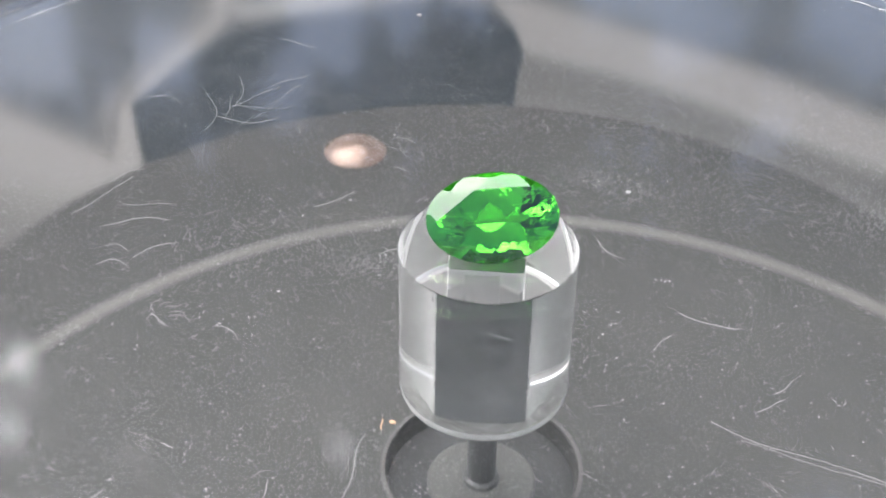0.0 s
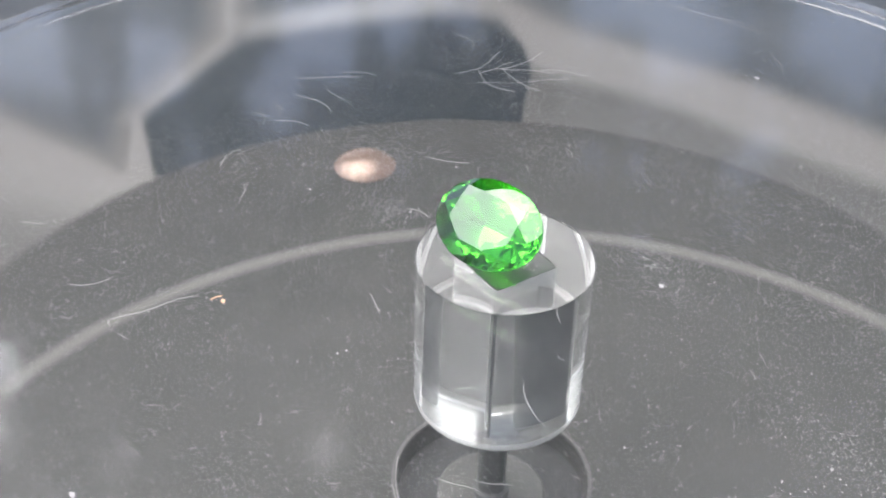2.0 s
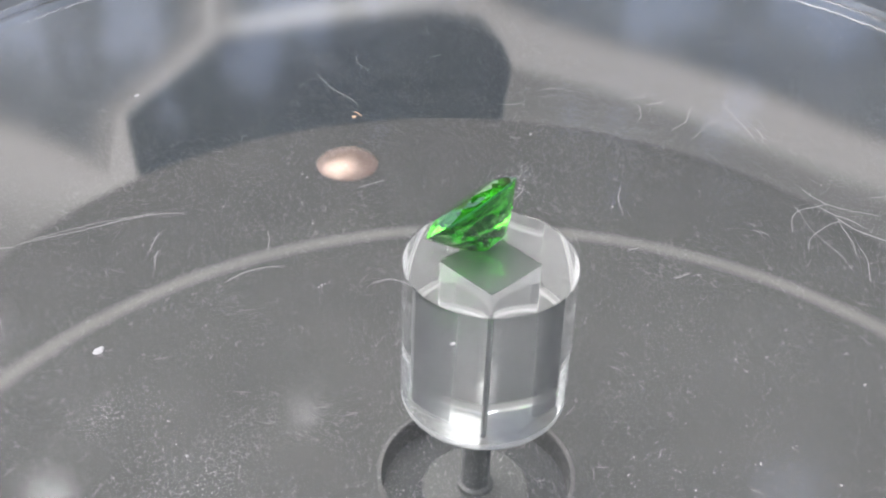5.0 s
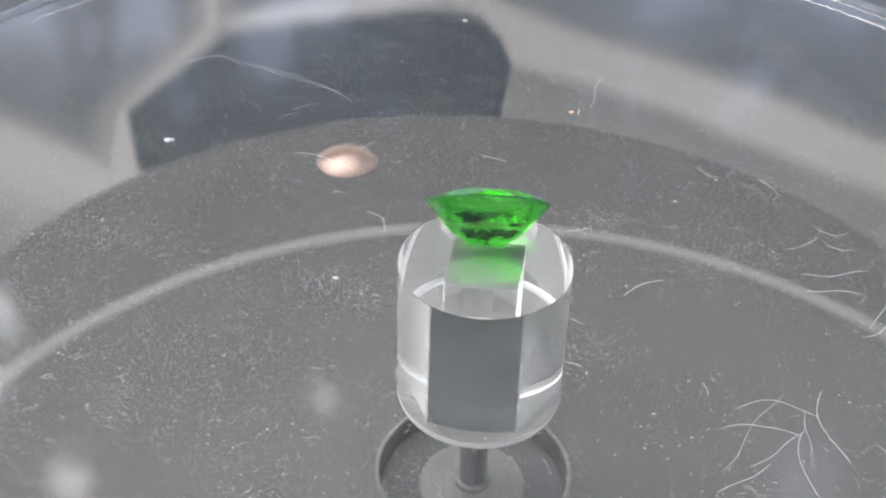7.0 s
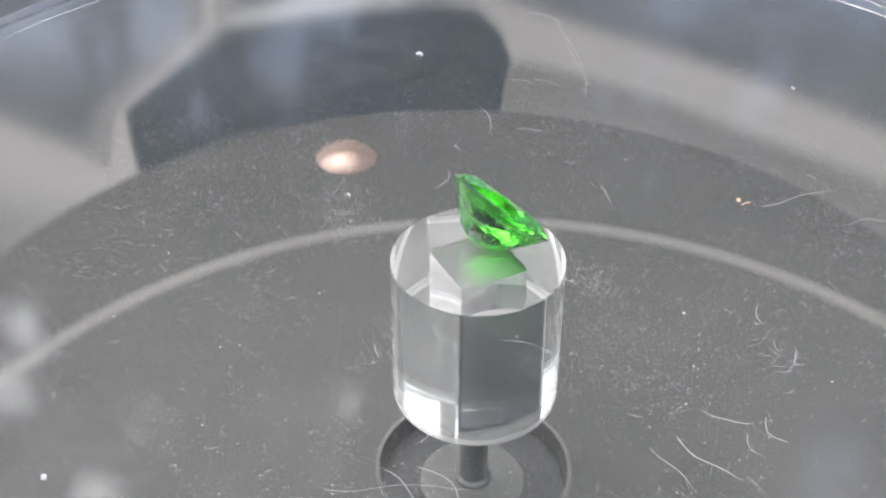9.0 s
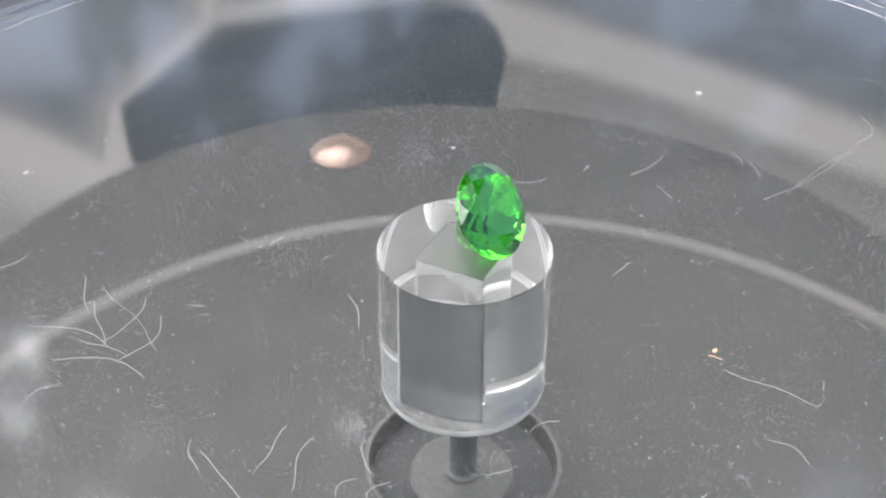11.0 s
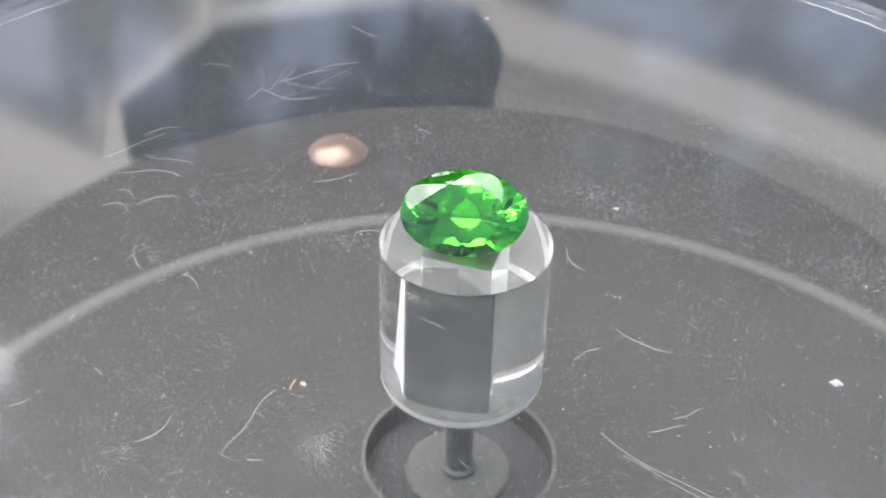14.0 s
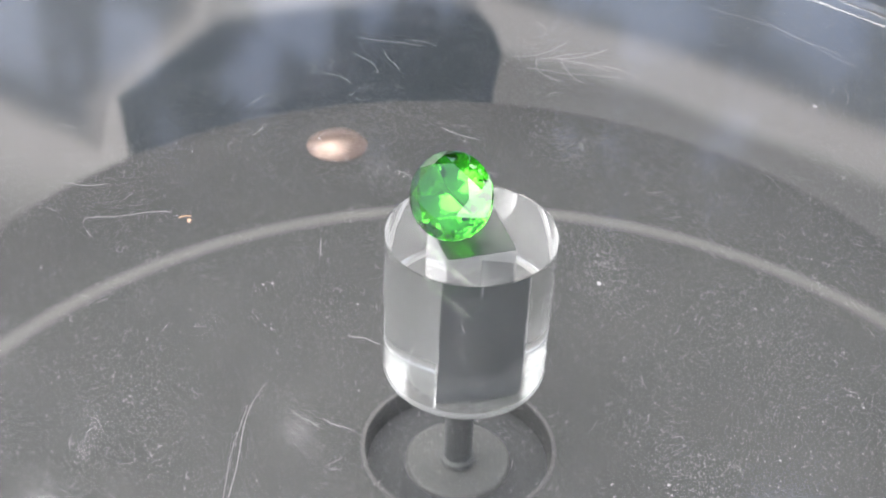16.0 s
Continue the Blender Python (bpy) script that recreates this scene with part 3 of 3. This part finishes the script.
dust = tagged(new("dust", dust_mesh()), "fine pale dust specks scattered over the clear disc", "dust", kind="stuff")
LOOSE = []
def fibre(x, y, heading, length, bow, width=0.021, mat=LINT, seed=0, z=Z_TOP, turns=True):
    """A single thread lying on the disc: middle, heading in degrees, length in mm and how far it bows."""
    r = random.Random(round(x * 100) + round(y * 37) + seed)
    bm = bmesh.new()
    n = max(6, int(length * 2.2))
    c, s = math.cos(radians(heading)), math.sin(radians(heading))
    w1, w2 = r.uniform(0.01, 0.035), r.uniform(0, 6.28)
    line = []
    for k in range(n + 1):
        f = k / n
        u = (f - 0.5) * length
        v = bow * length * (1 - (2 * f - 1) ** 2) + length * w1 * math.sin(f * 7 + w2)
        h = 0.05 + 0.10 * math.sin(math.pi * f) * r.uniform(0.4, 1.0)
        line.append(Vector((x + c * u - s * v, y + s * u + c * v, z + h)))
    rings = []
    for k, p in enumerate(line):
        d = (line[min(k + 1, n)] - line[max(k - 1, 0)]).normalized()
        side = d.cross(Vector((0, 0, 1))).normalized()
        up = side.cross(d)
        q = width * (0.45 if k in (0, n) else 1)
        rings.append([bm.verts.new(p + side * q * math.cos(a) + up * q * math.sin(a)) for a in (0.3, 1.87, 3.44, 5.01)])
    for a, b in zip(rings, rings[1:]):
        for i in range(4):
            bm.faces.new((a[i], a[(i + 1) % 4], b[(i + 1) % 4], b[i]))
    bm.faces.new(rings[0])
    bm.faces.new(rings[-1])
    text = "curled pale lint fibre on the dusty clear disc" if abs(bow) > 0.12 else "fine pale lint fibre on the dusty clear disc"
    if mat is LINT_TAN:
        text = "short tan fibre on the dusty clear disc"
    if not turns:
        text = "curled pale lint fibre on the dark round plate"
    ob = tagged(link_mesh("lint_fibre", bm, mat), text, "lint", "fibres on the disc" if turns else "fibres on the plate")
    if turns:
        LOOSE.append(ob)


def flake(x, y, size, mat=LINT, text="crumpled white flake on the dusty clear disc"):
    r = random.Random(round(x * 91) + round(y * 17))
    bm = bmesh.new()
    bmesh.ops.create_icosphere(bm, subdivisions=2, radius=size)
    for v in bm.verts:
        q = r.uniform(0.55, 1.15)
        v.co = Vector((v.co.x * q * 1.2, v.co.y * q * 0.8, v.co.z * q * 0.45))
    low = min(v.co.z for v in bm.verts)
    bmesh.ops.translate(bm, verts=bm.verts, vec=(x, y, Z_TOP + 0.004 - low))
    LOOSE.append(tagged(link_mesh("flake", bm, mat, sharp=0), text, "dust flake", "flakes on the disc"))


fibre(-25.5, 16.6, -79, 7.0, 0.13, 0.023)
fibre(-21.6, 15.8, 1, 5.5, -0.15, 0.023)
fibre(-21.5, 19.5, 46, 5.3, 0.01)
fibre(-30.9, 3.0, 59, 6.6, -0.04)
fibre(-27.6, -6.3, -6, 2.6, 0.27)
fibre(-25.0, -4.2, 38, 3.5, 0.13)
fibre(-17.9, -13.3, -34, 2.4, 0.19)
fibre(15.6, -9.5, -20, 4.6, -0.13, 0.023)
fibre(12.0, -12.2, 50, 2.5, -0.01)
fibre(19.7, -16.2, 44, 2.4, -0.05)
fibre(-27.3, -0.6, 14, 5.1, 0.06, 0.023)
fibre(-7.7, 13.1, -20, 1.6, 0.13)
fibre(-22.9, -12.2, -42, 1.7, 0.08)
fibre(-29.7, 18.3, -12, 3.5, 0.19)
fibre(-22.8, -28.8, 51, 1.8, -0.04)
fibre(-23.5, 17.6, 92, 4.3, 0.02)
fibre(-13.2, -28.2, 70, 3.2, -0.13)
fibre(-7.3, -3.0, 22, 2.2, 0.05)
fibre(-23.6, 20.4, 95, 6.2, -0.12, 0.023)
fibre(-19.2, 22.4, 40, 4.6, 0.03)
fibre(18.5, -18.1, 33, 2.7, -0.03)
fibre(-29.7, 5.9, 44, 3.3, 0.07)
fibre(-7.6, -25.7, 82, 6.6, 0.03)
fibre(29.1, -24.7, -172, 5.1, 0.23, 0.023)
fibre(20.5, -22.3, 156, 13.1, 0.05, 0.016)
fibre(-20.4, 18.2, -178, 5.4, 0.15, 0.023)
fibre(-16.9, 14.3, 106, 1.3, 0.03)
fibre(-7.7, 8.4, 154, 1.1, -0.14)
fibre(-26.9, 1.9, -176, 4.3, 0.02)
fibre(38.5, -24.1, 89, 2.4, 0.00)
fibre(-19.4, -24.3, 155, 1.0, 0.00)
fibre(-19.3, 30.4, -24, 4.3, -0.08)
fibre(-6.0, -28.9, -162, 1.1, 0.02)
fibre(-9.2, 41.1, -30, 3.5, 0.06)
fibre(9.0, -1.5, 128, 3.1, 0.14)
fibre(-28.0, -4.1, 166, 1.9, -0.25)
fibre(-12.5, 3.7, 40, 4.0, -0.07)
fibre(0.6, -12.4, 163, 2.6, -0.03)
flake(29.0, -10.2, 0.42)
flake(6.2, -37.7, 0.25)
flake(10.8, 6.4, 0.20)
flake(-15.0, -8.4, 0.12)
flake(-8.2, 37.1, 0.25)
flake(-5.65, -21.3, 0.22, LINT_TAN, "small tan crumb on the dusty clear disc")
fibre(-6.3, -21.5, 90, 1.0, 0.03, 0.045, LINT_TAN)
fibre(-22.2, 41.9, 26, 18.1, 0.02, 0.013)
fibre(-21.4, 43.0, 21, 11.5, 0.02, 0.013)
fibre(52.3, 18.0, -79, 14.5, 0.01, 0.013)
fibre(-19.8, 17.9, 61, 9.4, 0.02, 0.013)
fibre(20.7, -23.3, 158, 9.8, -0.00, 0.013)
for k in range(7):  # a small tuft of curled threads
    fibre(-22.5 + 0.8 * math.cos(k * 2.4) * (1 + k % 3 * 0.4), -11.4 + 0.8 * math.sin(k * 2.4) * (1 + k % 2 * 0.5), k * 67, 1.1 + 0.3 * (k % 3), 0.16 + 0.05 * (k % 4), 0.013)
fibre(25.0, -1.3, -55, 2.0, 0.2, 0.03, z=Z_PLATE, turns=False)

# ---- motion ----
WOBBLE = -0.6  # degrees by which the platter sits askew on its spindle


def motions():
    lift = Matrix.Translation((0, 0, Z_TOP * MM))
    turn = [(r[0], lift @ pose(0, 0, 0, WOBBLE, 0, r[7]) @ lift.inverted()) for r in ROWS]
    for thing in [platter, gem, dust] + LOOSE:
        walk(thing, turn)


motions()
